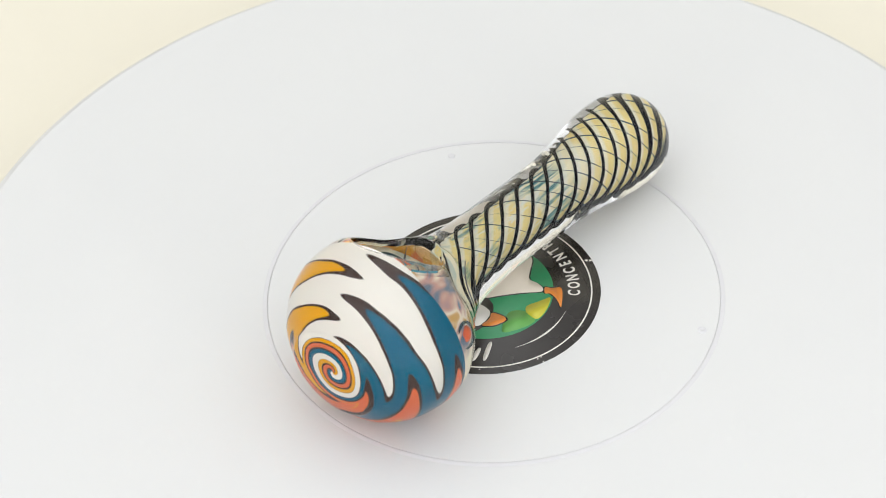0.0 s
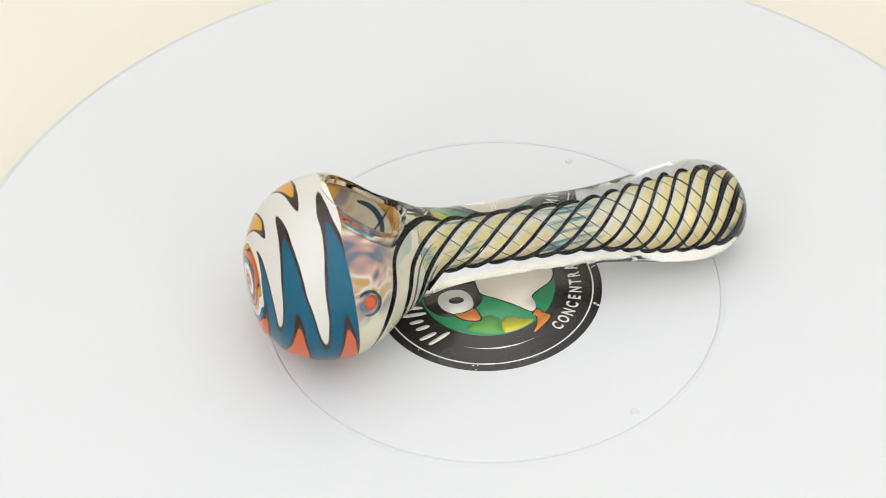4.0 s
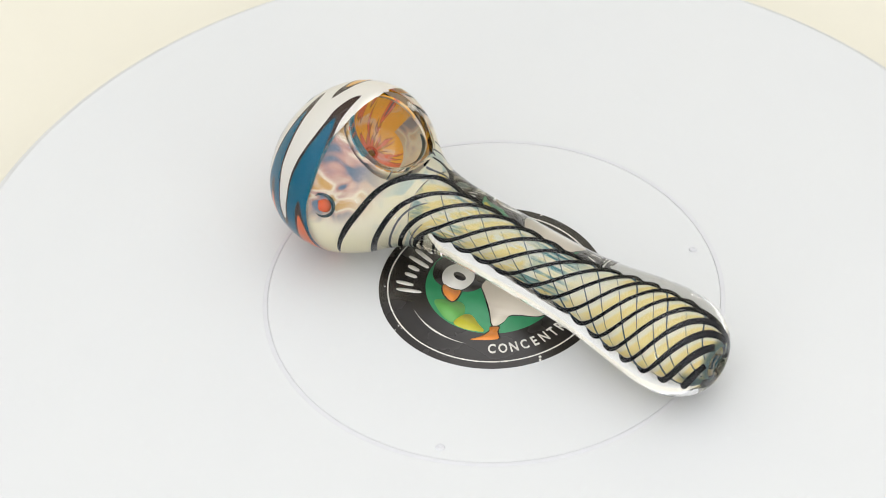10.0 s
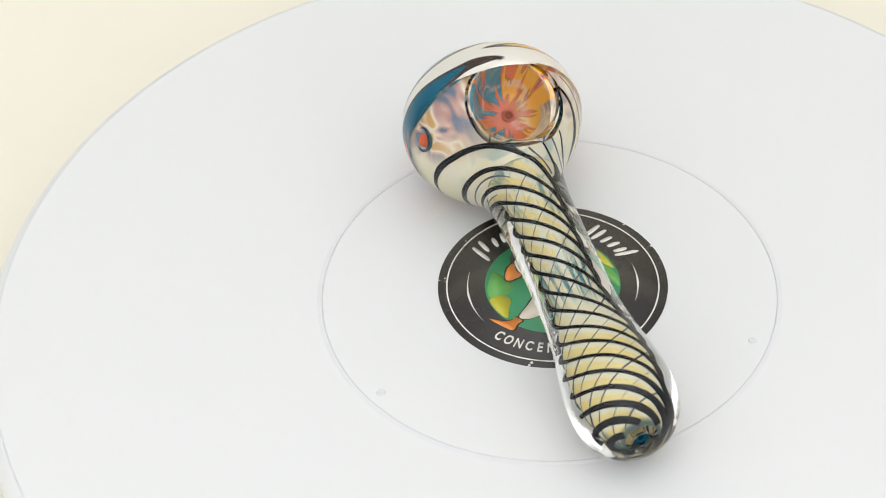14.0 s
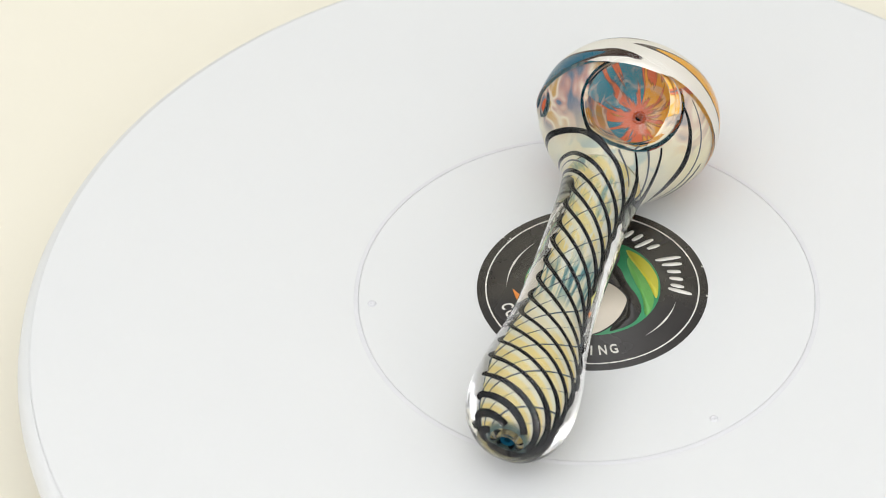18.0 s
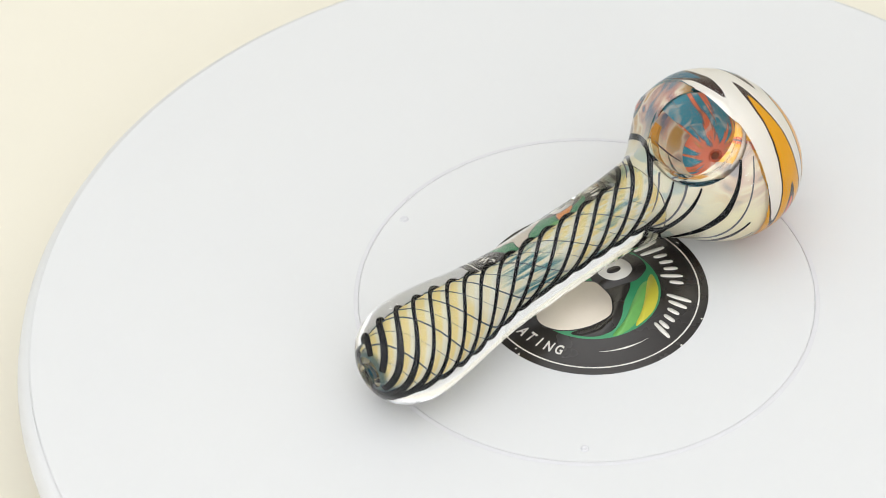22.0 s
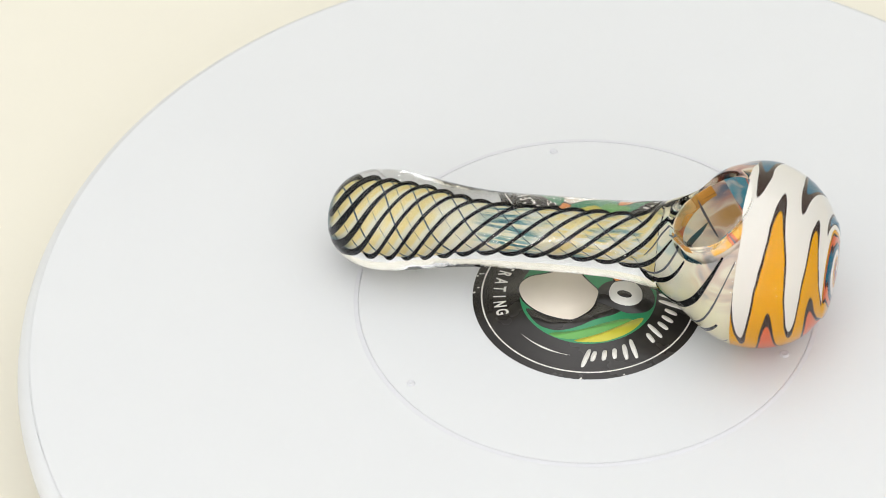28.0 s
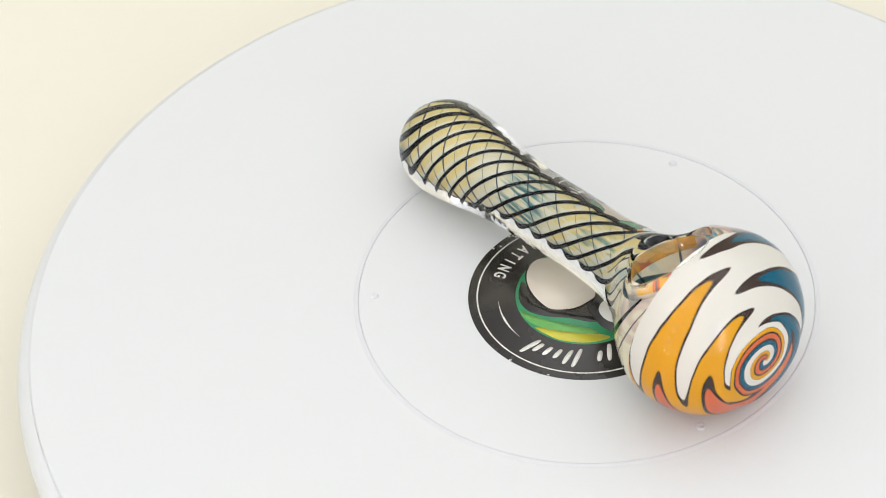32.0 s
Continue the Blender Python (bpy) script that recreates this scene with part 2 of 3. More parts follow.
def wig_wag_material():
    """Four colours in sectors round the head's pole, raked to and fro as they run outwards and wound to a spiral in the middle."""
    n = Nodes("wig_wag_glass")
    wobble = n.add("ShaderNodeTexNoise")
    wobble.inputs["Scale"].default_value = 70.0
    n.link(n.object_coords(), wobble.inputs["Vector"])
    shift = n.add("ShaderNodeVectorMath", operation="MULTIPLY_ADD")
    n.link(wobble.outputs["Color"], shift.inputs[0])
    shift.inputs[1].default_value = (0.0022, 0.0022, 0.0022)
    n.link(n.object_coords(), shift.inputs[2])
    split = n.add("ShaderNodeSeparateXYZ")
    n.link(shift.outputs[0], split.inputs[0])
    x, y, z = split.outputs
    y = n.math("SUBTRACT", y, 0.0011)
    z = n.math("SUBTRACT", z, 0.0011 + 0.0189)
    across = n.math("SQRT", n.math("ADD", n.math("MULTIPLY", y, y), n.math("MULTIPLY", z, z)))
    # the way from the pole along the dome, in millimetres
    bow = n.math("ARCTAN2", across, n.math("MULTIPLY", n.math("SUBTRACT", x, 0.001), -1.0))
    arc = n.math("MULTIPLY", bow, 18.3)
    turn = n.math("DIVIDE", n.math("ARCTAN2", y, z), 2 * math.pi)          # 0 at the top, in turns
    wave = n.math("COSINE", n.math("MULTIPLY", arc, math.pi / 4.9))
    wave = n.math("MULTIPLY", n.math("SIGN", wave), n.math("POWER", n.math("ABSOLUTE", wave), 1.15))
    grown = n.ramp(arc, 5.5, 11.0)
    wave = n.math("MULTIPLY", wave, grown)
    wound = n.math("MULTIPLY", n.math("MAXIMUM", n.math("SUBTRACT", 10.2, arc), 0.0), 0.165)
    based = n.math("ADD", n.math("ADD", turn, wound), 2.5)
    pale = n.math("FRACT", n.math("SUBTRACT", based, n.math("MULTIPLY", wave, 0.150)))
    phase = n.math("FRACT", n.math("SUBTRACT", based, n.math("MULTIPLY", wave, 0.126)))
    gold = n.math("FRACT", n.math("SUBTRACT", based, n.math("MULTIPLY", wave, 0.141)))
    gap = n.math("MULTIPLY_ADD", grown, 0.034, 0.012)

    def above(value, edge):
        near = n.math("SUBTRACT", value, edge)
        return n.ramp(near, -0.004, 0.004)

    # sectors: coral at both ends, teal, then brown that bears the cream, yellow
    tint = n.mix(above(phase, 0.145), [*CORAL, 1], [*TEAL, 1])
    tint = n.mix(above(phase, n.math("SUBTRACT", 0.375, gap)), tint, [*BROWN, 1])
    tint = n.mix(above(gold, n.math("MULTIPLY_ADD", gap, 0.75, 0.650)), tint, [*YELLOW, 1])
    tint = n.mix(above(phase, 0.875), tint, [*CORAL, 1])
    line = None
    for edge in (0.145, 0.875):
        near = n.math("ABSOLUTE", n.math("SUBTRACT", phase, edge))
        line = near if line is None else n.math("MINIMUM", line, near)
    thick = n.math("MINIMUM", n.math("DIVIDE", 0.00030, n.math("MAXIMUM", across, 0.001)), 0.04)
    tint = n.mix(n.ramp(n.math("DIVIDE", line, thick), 1.15, 0.85), tint, [*BROWN, 1])
    dark = n.math("MULTIPLY", above(pale, 0.375), n.math("SUBTRACT", 1.0, above(pale, 0.650)))
    tint = n.mix(dark, tint, [*CREAM, 1])
    n.link(tint, n.shader.inputs["Base Color"])
    across_light, both = n.add("ShaderNodeBsdfTranslucent"), n.add("ShaderNodeMixShader")
    n.link(tint, across_light.inputs[0])
    both.inputs[0].default_value = 0.12
    n.link(n.shader.outputs[0], both.inputs[1])
    n.link(across_light.outputs[0], both.inputs[2])
    n.link(both.outputs[0], n.out.inputs["Surface"])
    n.shader.inputs["Roughness"].default_value = 0.6
    n.shader.inputs["Specular IOR Level"].default_value = 0.0
    return n.material


def swirl_material():
    """The raked colours seen from behind the cap: teal on one side, coral in the middle, amber on the other, drawn to the hole of the bowl."""
    n = Nodes("swirled_glass")
    tilt = radians(BOWL_TILT)
    rel = n.add("ShaderNodeVectorMath", operation="SUBTRACT")
    n.link(n.object_coords(), rel.inputs[0])
    rel.inputs[1].default_value = BOWL_FOOT
    along = n.add("ShaderNodeVectorMath", operation="DOT_PRODUCT")
    n.link(rel.outputs[0], along.inputs[0])
    along.inputs[1].default_value = (math.cos(tilt), 0.0, -math.sin(tilt))
    split = n.add("ShaderNodeSeparateXYZ")
    n.link(rel.outputs[0], split.inputs[0])
    y, x = split.outputs[1], along.outputs["Value"]
    turn = n.math("ARCTAN2", y, x)
    reach = n.math("SQRT", n.math("ADD", n.math("MULTIPLY", x, x), n.math("MULTIPLY", y, y)))
    ray = n.add("ShaderNodeCombineXYZ")
    for socket, value in zip(ray.inputs, (n.math("MULTIPLY", n.math("COSINE", turn), 2.6), n.math("MULTIPLY", n.math("SINE", turn), 2.6), n.math("MULTIPLY", reach, 90.0))):
        n.link(value, socket)
    drawn = n.noise(1.5, 2.0, ray.outputs[0], 0.5)
    v = n.math("ADD", n.math("MULTIPLY", n.math("ADD", y, 0.0012), 130.0), n.math("MULTIPLY", n.math("MULTIPLY_ADD", drawn, 6.0, -3.0), n.ramp(reach, 0.0005, 0.0060)))
    tint = n.mix(n.ramp(v, -0.60, -0.30), (0.10, 0.38, 0.50, 1), (0.90, 0.27, 0.15, 1))
    tint = n.mix(n.ramp(v, 0.35, 0.65), tint, (1.0, 0.56, 0.12, 1))
    tint = n.mix(n.math("MULTIPLY", n.ramp(n.noise(210.0, 2.0, None, 1.0), 0.50, 0.68), 0.55), tint, (0.90, 0.80, 0.68, 1))
    for edge in (-0.45, 0.50):
        near = n.math("ABSOLUTE", n.math("SUBTRACT", v, edge))
        tint = n.mix(n.math("MULTIPLY", n.ramp(near, 0.20, 0.02), 0.5), tint, (0.24, 0.12, 0.09, 1))
    n.link(tint, n.shader.inputs["Base Color"])
    n.shader.inputs["Roughness"].default_value = 0.6
    n.shader.inputs["Specular IOR Level"].default_value = 0.0
    return n.material


def plate_material():
    n = Nodes("white_acrylic")
    n.link(n.mix(n.noise(30.0), (0.607, 0.616, 0.624, 1), (0.621, 0.629, 0.631, 1)), n.shader.inputs["Base Color"])
    n.shader.inputs["Roughness"].default_value = 0.42
    n.shader.inputs["Specular IOR Level"].default_value = 0.3
    return n.material


GLASS = glass_material()
FAR_LINE = plain("far_line_tint", (0.050, 0.090, 0.125), 0.6, 0.4, 150.0, Specular_IOR_Level=0.1)
SMOKY = plain("smoky_glass", (0.13, 0.14, 0.15), 0.6, 0.3, 200.0, Specular_IOR_Level=0.1)
WIG_WAG = wig_wag_material()
SWIRL = swirl_material()
FUMED = winding_material()
HEAD_FUMED = head_material()
STRAND = plain("black_glass", (0.005, 0.0055, 0.007), 0.6, Specular_IOR_Level=0.0)
TEAL_SMOKE = film_material("smoky_teal_glass", (0.02, 0.10, 0.15), 0.30, (0.70, 0.88, 0.92))
CAP_REFLECTION = cap_reflection_material()
CORAL_GLASS = plain("coral_glass", (0.62, 0.11, 0.04), 0.4, 0.35, Specular_IOR_Level=0.0)
TEAL_GLASS = plain("dark_teal_glass", (0.004, 0.05, 0.09), 0.4, 0.3, Specular_IOR_Level=0.0)
PLATE = plate_material()
TABLE = plain("cream_backdrop", (0.695, 0.662, 0.562), 0.8, 0.015, 20.0)
INK = plain("black_vinyl", (0.024, 0.021, 0.019), 0.26, 0.15, 300.0, Specular_IOR_Level=0.5)
WHITE_INK = plain("white_print", (0.69, 0.67, 0.62), 0.35, 0.03)
SKIN_INK = plain("cream_print", (0.67, 0.60, 0.50), 0.35, 0.03)
GREEN_INK = plain("green_print", (0.03, 0.24, 0.10), 0.35, 0.1)
LEAF_INK = plain("leaf_green_print", (0.12, 0.36, 0.08), 0.35, 0.1)
LIME_INK = plain("lime_print", (0.52, 0.48, 0.04), 0.35, 0.1)
ORANGE_INK = plain("orange_print", (0.72, 0.24, 0.04), 0.35, 0.08)
GROOVE = plain("greyed_film_edge", (0.585, 0.586, 0.606), 0.8, 0.03, Specular_IOR_Level=0.2)
ALUMINIUM = plain("brushed_aluminium", (0.75, 0.75, 0.76), 0.4, 0.05, Metallic=1.0)
LED = Nodes("white_lamp_glow")
LED.shader.inputs["Emission Color"].default_value = (1.0, 0.97, 0.92, 1)
LED.shader.inputs["Emission Strength"].default_value = 58.0
LED = LED.material


# building -------------------------------------------------------------------------------------
def part(name, bm, material, parent, label=""):
    mesh = bpy.data.meshes.new(name)
    bm.to_mesh(mesh)
    bm.free()
    mesh.materials.append(material)
    for face in mesh.polygons:
        face.use_smooth = True
    ob = new(name, mesh)
    ob.parent = parent
    if label:
        tagged(ob, label)
    return ob


def grid_mesh(rings, closed_start=None, closed_end=None, wrap=True):
    """A bmesh skin over rings of points; a single point may close either end."""
    bm = bmesh.new()
    rows = [[bm.verts.new(p) for p in ring] for ring in rings]
    for a, b in zip(rows, rows[1:]):
        n = len(a)
        for i in range(n if wrap else n - 1):
            j = (i + 1) % n
            bm.faces.new((a[i], a[j], b[j], b[i]))
    for row, tip in ((rows[0], closed_start), (rows[-1], closed_end)):
        if tip is not None:
            v = bm.verts.new(tip)
            for i in range(len(row)):
                bm.faces.new((row[i], row[(i + 1) % len(row)], v))
    bmesh.ops.recalc_face_normals(bm, faces=bm.faces)
    return bm


def lathe(profile, steps=96):
    """A form turned round z from rows of radius and height; the ends close where the radius is 0."""
    rings, start, end = [], None, None
    for k, (r, z) in enumerate(profile):
        if r == 0.0:
            if k == 0:
                start = (0, 0, z)
            else:
                end = (0, 0, z)
            continue
        rings.append([(r * math.cos(2 * math.pi * i / steps), r * math.sin(2 * math.pi * i / steps), z) for i in range(steps)])
    return grid_mesh(rings, start, end)


def tube(points, thick, sides=8):
    """A round strand along points; thick: one radius, or one for each point."""
    rings = []
    count = len(points)
    for i, p in enumerate(points):
        ahead = (points[min(i + 1, count - 1)] - points[max(i - 1, 0)]).normalized()
        side = ahead.cross(Vector((0.13, 0.21, 0.97))).normalized()
        up = side.cross(ahead)
        r = thick[i] if isinstance(thick, (list, tuple)) else thick
        rings.append([p + r * (math.cos(a) * side + math.sin(a) * up) for a in (2 * math.pi * k / sides for k in range(sides))])
    return grid_mesh(rings, points[0], points[-1])


def flat_shape(outline, low, high):
    """A thin plate with the given outline between two heights."""
    bm = bmesh.new()
    top = [bm.verts.new((x, y, high)) for x, y in outline]
    bottom = [bm.verts.new((x, y, low)) for x, y in outline]
    bm.faces.new(top)
    n = len(top)
    for i in range(n):
        bm.faces.new((top[i], bottom[i], bottom[(i + 1) % n], top[(i + 1) % n]))
    bmesh.ops.recalc_face_normals(bm, faces=bm.faces)
    return bm


def polar(r, degrees):
    return r * math.cos(radians(degrees)), r * math.sin(radians(degrees))


def arc_shape(r, a0, a1, widths, low, high, steps=40):
    """A band along an arc; widths at its start, middle and end."""
    outer, inner = [], []
    for i in range(steps + 1):
        u = i / steps
        w = widths[0] * max(0, 1 - 2 * u) + widths[1] * (1 - abs(2 * u - 1)) + widths[2] * max(0, 2 * u - 1)
        a = a0 + (a1 - a0) * u
        outer.append(polar(r + w / 2, a))
        inner.append(polar(r - w / 2, a))
    return flat_shape(outer + inner[::-1], low, high)


def ellipse(cx, cy, rx, ry, turn=0.0, steps=40):
    c, s = math.cos(radians(turn)), math.sin(radians(turn))
    pts = ((rx * math.cos(2 * math.pi * i / steps), ry * math.sin(2 * math.pi * i / steps)) for i in range(steps))
    return [(cx + c * x - s * y, cy + s * x + c * y) for x, y in pts]


def letter(sign, tall, wide):
    """A flat capital of the built-in font, centred, narrowed so that a round letter is as wide as given."""
    curve = bpy.data.curves.new("letter", "FONT")
    curve.body, curve.extrude, curve.offset, curve.resolution_u = sign, 0.02, 0.025, 3
    ob = new("letter", curve)
    bpy.context.view_layer.update()
    mesh = bpy.data.meshes.new_from_object(ob.evaluated_get(bpy.context.evaluated_depsgraph_get()))
    bpy.data.objects.remove(ob)
    bpy.data.curves.remove(curve)
    bm = bmesh.new()
    bm.from_mesh(mesh)
    bpy.data.meshes.remove(mesh)
    low, high = (pick(v.co.x for v in bm.verts) for pick in (min, max))
    floor, top = (pick(v.co.y for v in bm.verts) for pick in (min, max))
    for v in bm.verts:
        v.co = ((v.co.x - (low + high) / 2) * wide / 0.72, ((v.co.y - floor) / (top - floor) - 0.5) * tall, v.co.z * 0.002)
    return bm


# table and turntable --------------------------------------------------------------------------
def backdrop():
    bm = bmesh.new()
    rows = []
    for y, z in [(-1.2, -0.03), (0.5, -0.03)] + [(0.5 + 0.3 * math.sin(a), -0.03 + 0.3 * (1 - math.cos(a))) for a in
                                                (radians(9 * k) for k in range(1, 11))] + [(0.8, 1.2)]:
        rows.append([bm.verts.new((x, y, z)) for x in (-1.2, -0.4, 0.4, 1.2)])
    for a, b in zip(rows, rows[1:]):
        for i in range(3):
            bm.faces.new((a[i], a[i + 1], b[i + 1], b[i]))
    mesh = bpy.data.meshes.new("backdrop")
    bm.to_mesh(mesh)
    bm.free()
    mesh.materials.append(TABLE)
    for face in mesh.polygons:
        face.use_smooth = True
    return tagged(new("backdrop", mesh), "cream paper backdrop that sweeps up behind the turntable", "backdrop", kind="structure")


def turntable():
    """The white plate turns on its base."""
    thing = tagged(new("turntable"), "round white acrylic turntable on a cream backdrop", "turntable")
    part("base", lathe([(0.0, -0.0088), (0.069, -0.0088), (0.070, -0.0088), (0.078, -0.012), (0.080, -0.0295), (0.0, -0.03)], 96), PLATE, thing,
         "low white plastic base")
    plate = part("plate", lathe([(0.0, 0.0), (0.05, 0.0), (0.10, 0.0), (0.1215, 0.0), (0.1221, 0.0), (0.1221, -0.0080), (0.0, -0.0080)], 192), PLATE,
                 thing, "white acrylic plate")
    rim = [(0.12215, -0.0002), (0.1224, -0.0003), (0.1238, -0.0013), (0.1248, -0.0028), (0.1254, -0.0050), (0.1253, -0.0070), (0.1240, -0.0082),
           (0.12215, -0.0084), (0.12215, -0.0002)]
    part("rim", lathe(rim, 192), PLATE, plate, "rounded white edge")
    return thing, plate


def clear_film():
    thing = tagged(new("clear_film"), "thin clear round film stuck on the white turntable plate", "film")
    part("sheet", lathe([(0.0, 0.00010), (0.030, 0.00010), (0.0494, 0.00010), (0.0498, 0.00009), (0.0500, 0.00006), (0.0500, 0.00002), (0.0, 0.00002)], 160), PLATE, thing)
    part("film_edge", lathe([(0.05002, 0.00002), (0.05002, 0.00014), (0.0502, 0.00018), (0.0506, 0.00013), (0.0511, 0.00002)], 160), GROOVE, thing,
         "faint grey edge")
    for x, y, r in ((-0.0089, 0.0456, 0.0009), (-0.0359, -0.0293, 0.0011), (0.0449, -0.0141, 0.0010)):
        bm = lathe([(r, 0.0001), (r * 0.8, 0.0004), (r * 0.55, 0.00045), (r * 0.3, 0.0003), (0.0, 0.00025)], 20)
        bmesh.ops.translate(bm, verts=bm.verts, vec=(x, y, 0))
        part("bubble", bm, GROOVE, thing, "small raised air bubble")
    return thing


def sticker():
    thing = tagged(new("round_sticker"), "round black sticker with white rings and a green and orange emblem", "sticker")
    base, thin = 0.0001, 0.35
    cx, cy = -0.0016, 0.0001

    def rounded(outline):
        """Cuts the corners of an outline twice."""
        for _ in range(2):
            cut = []
            for (x0, y0), (x1, y1) in zip(outline, outline[1:] + outline[:1]):
                cut += [(0.78 * x0 + 0.22 * x1, 0.78 * y0 + 0.22 * y1), (0.22 * x0 + 0.78 * x1, 0.22 * y0 + 0.78 * y1)]
            outline = cut
        return outline

    def layer(name, outline, level, material, label=""):
        if name.endswith("patch"):
            outline = rounded(outline)
            if material in (SKIN_INK, WHITE_INK, ORANGE_INK):
                mx, my = (sum(c) / len(outline) for c in zip(*outline))
                wider = []
                for x, y in outline:
                    far = max(math.hypot(x - mx, y - my), 0.0006)
                    wider.append((x + (x - mx) / far * 0.00034 + cx, y + (y - my) / far * 0.00034 + cy))
                part("patch_outline", flat_shape(wider, base, base + thin * level - 0.000006), INK, thing, "black printed outline")
        bm = flat_shape([(x + cx, y + cy) for x, y in outline], base, base + thin * level)
        return part(name, bm, material, thing, label)

    def band(name, r, a0, a1, widths, level, material, label=""):
        bm = arc_shape(r, a0, a1, widths, base, base + thin * level)
        bmesh.ops.translate(bm, verts=bm.verts, vec=(cx, cy, 0))
        return part(name, bm, material, thing, label)

    layer("disc", ellipse(0, 0, 0.0254, 0.0254, 0, 96), 0.0002, INK)
    for a in range(0, 360, 90):
        band("ring", 0.0234, a, a + 90, (0.00035, 0.00035, 0.00035), 0.00026, WHITE_INK, "thin white printed ring")
    band("swash", 0.0188, -72, -22, (0.0, 0.0005, 0.0), 0.00026, WHITE_INK, "tapered white line")
    band("swash", 0.0188, 104, 142, (0.0, 0.0005, 0.0), 0.00026, WHITE_INK, "tapered white line")
    layer("green_field", ellipse(0, 0, 0.0150, 0.0150, 0, 64), 0.00026, GREEN_INK, "green round field")
    # the emblem: plain shapes in its colours
    layer("leaf_patch", [(0.0030, -0.0138), (0.0084, -0.0119), (0.0112, -0.0097), (0.0087, -0.0067), (0.0050, -0.0066), (0.0036, -0.0100)], 0.00030,
          LEAF_INK, "light green patch")
    layer("lime_patch", [(0.0110, -0.0100), (0.0132, -0.0070), (0.0146, -0.0024), (0.0118, -0.0040), (0.0087, -0.0052), (0.0085, -0.0073)], 0.00034,
          LIME_INK, "lime yellow patch")
    layer("leaf_patch", [(-0.0106, 0.0096), (-0.0086, 0.0122), (-0.0065, 0.0134), (-0.0089, 0.0073), (-0.0092, 0.0019), (-0.0100, -0.0040), (-0.0116, -0.0058),
                         (-0.0122, 0.0000), (-0.0120, 0.0050)], 0.00030, LEAF_INK, "light green patch")
    layer("lime_patch", [(-0.0112, -0.0060), (-0.0118, -0.0080), (-0.0138, -0.0046), (-0.0146, -0.0010), (-0.0144, 0.0035), (-0.0126, 0.0074), (-0.0110, 0.0096),
                         (-0.0118, 0.0040), (-0.0117, -0.0004)], 0.00034, LIME_INK, "lime yellow patch")
    layer("dark_patch", [(0.0003, -0.0015), (-0.0034, 0.0013), (-0.0054, 0.0063), (-0.0030, 0.0104), (0.0030, 0.0142), (-0.0010, 0.0144), (-0.0042, 0.0137),
                         (-0.0071, 0.0111), (-0.0079, 0.0066), (-0.0074, 0.0023), (-0.0082, -0.0033), (-0.0061, -0.0083)], 0.00036, INK,
          "black printed shape")
    layer("dark_patch", [(-0.0084, -0.0124), (-0.0107, -0.0094), (-0.0093, -0.0052), (-0.0061, -0.0030), (-0.0031, -0.0008), (-0.0011, -0.0005), (0.0008, -0.0030),
                         (0.0018, -0.0051), (0.0010, -0.0090), (-0.0010, -0.0118), (-0.0040, -0.0134)], 0.00038, INK, "black printed shape")
    layer("cream_patch", [(0.0003, -0.0026), (0.0032, -0.0019), (0.0082, -0.0012), (0.0124, -0.0012), (0.0129, -0.0002), (0.0117, 0.0016), (0.0095, 0.0029),
                          (0.0100, 0.0060), (0.0108, 0.0090), (0.0098, 0.0118), (0.0079, 0.0131), (0.0047, 0.0136), (0.0012, 0.0127), (-0.0021, 0.0107),
                          (-0.0052, 0.0073), (-0.0055, 0.0053), (-0.0044, 0.0011), (-0.0009, -0.0021)], 0.00042, SKIN_INK, "cream printed shape")
    layer("cream_patch", [(-0.0066, -0.0100), (-0.0042, -0.0112), (-0.0016, -0.0111), (0.0004, -0.0098), (0.0011, -0.0084), (0.0007, -0.0062), (-0.0016, -0.0041),
                          (-0.0043, -0.0037), (-0.0067, -0.0055), (-0.0076, -0.0079)], 0.00042, WHITE_INK, "cream printed shape")
    layer("dark_patch", ellipse(-0.0034, -0.0072, 0.0017, 0.0010, 40), 0.00046, INK, "black printed shape")
    layer("orange_patch", [(-0.0016, -0.0111), (0.0008, -0.0090), (0.0010, -0.0069), (0.0041, -0.0085), (0.0044, -0.0097), (0.0014, -0.0113)], 0.00047, ORANGE_INK,
          "orange printed shape")
    layer("orange_patch", [(0.0129, -0.0018), (0.0130, 0.0006), (0.0146, -0.0002), (0.0168, 0.0004), (0.0169, -0.0026), (0.0164, -0.0068), (0.0156, -0.0035),
                           (0.0142, -0.0016)], 0.00045, ORANGE_INK, "orange printed shape")
    # worn spots along the edge
    rng = random.Random(7)
    for k in range(16):
        a, r = rng.choice((20, 48, 62, 150, 171, 232, 262, 300, 330)) + rng.uniform(-4, 4), rng.uniform(0.0238, 0.0252)
        size = rng.uniform(0.0002, 0.0006)
        spot = [(size * rng.uniform(0.4, 1.0) * math.cos(q), size * rng.uniform(0.4, 1.0) * math.sin(q)) for q in (radians(60 * i) for i in range(6))]
        x0, y0 = polar(r, a)
        layer("scuff", [(x0 + x, y0 + y) for x, y in spot], 0.00022 + 0.00001 * k / 16, WHITE_INK, "pale worn spot")
    # a curved word in narrow capitals, and a line of script as plain strokes
    for k, sign in enumerate("CONCENTRATING"):
        bm = letter(sign, 0.0028, 0.0018)
        turn = pose(cx, cy, base + 0.00006, 0, 0, -4.8 + 7.05 * k) @ pose(0.0195, 0, 0, 0, 0, 90)
        bmesh.ops.transform(bm, matrix=turn, verts=bm.verts)
        part("letter", bm, WHITE_INK, thing, "white printed capital letter")
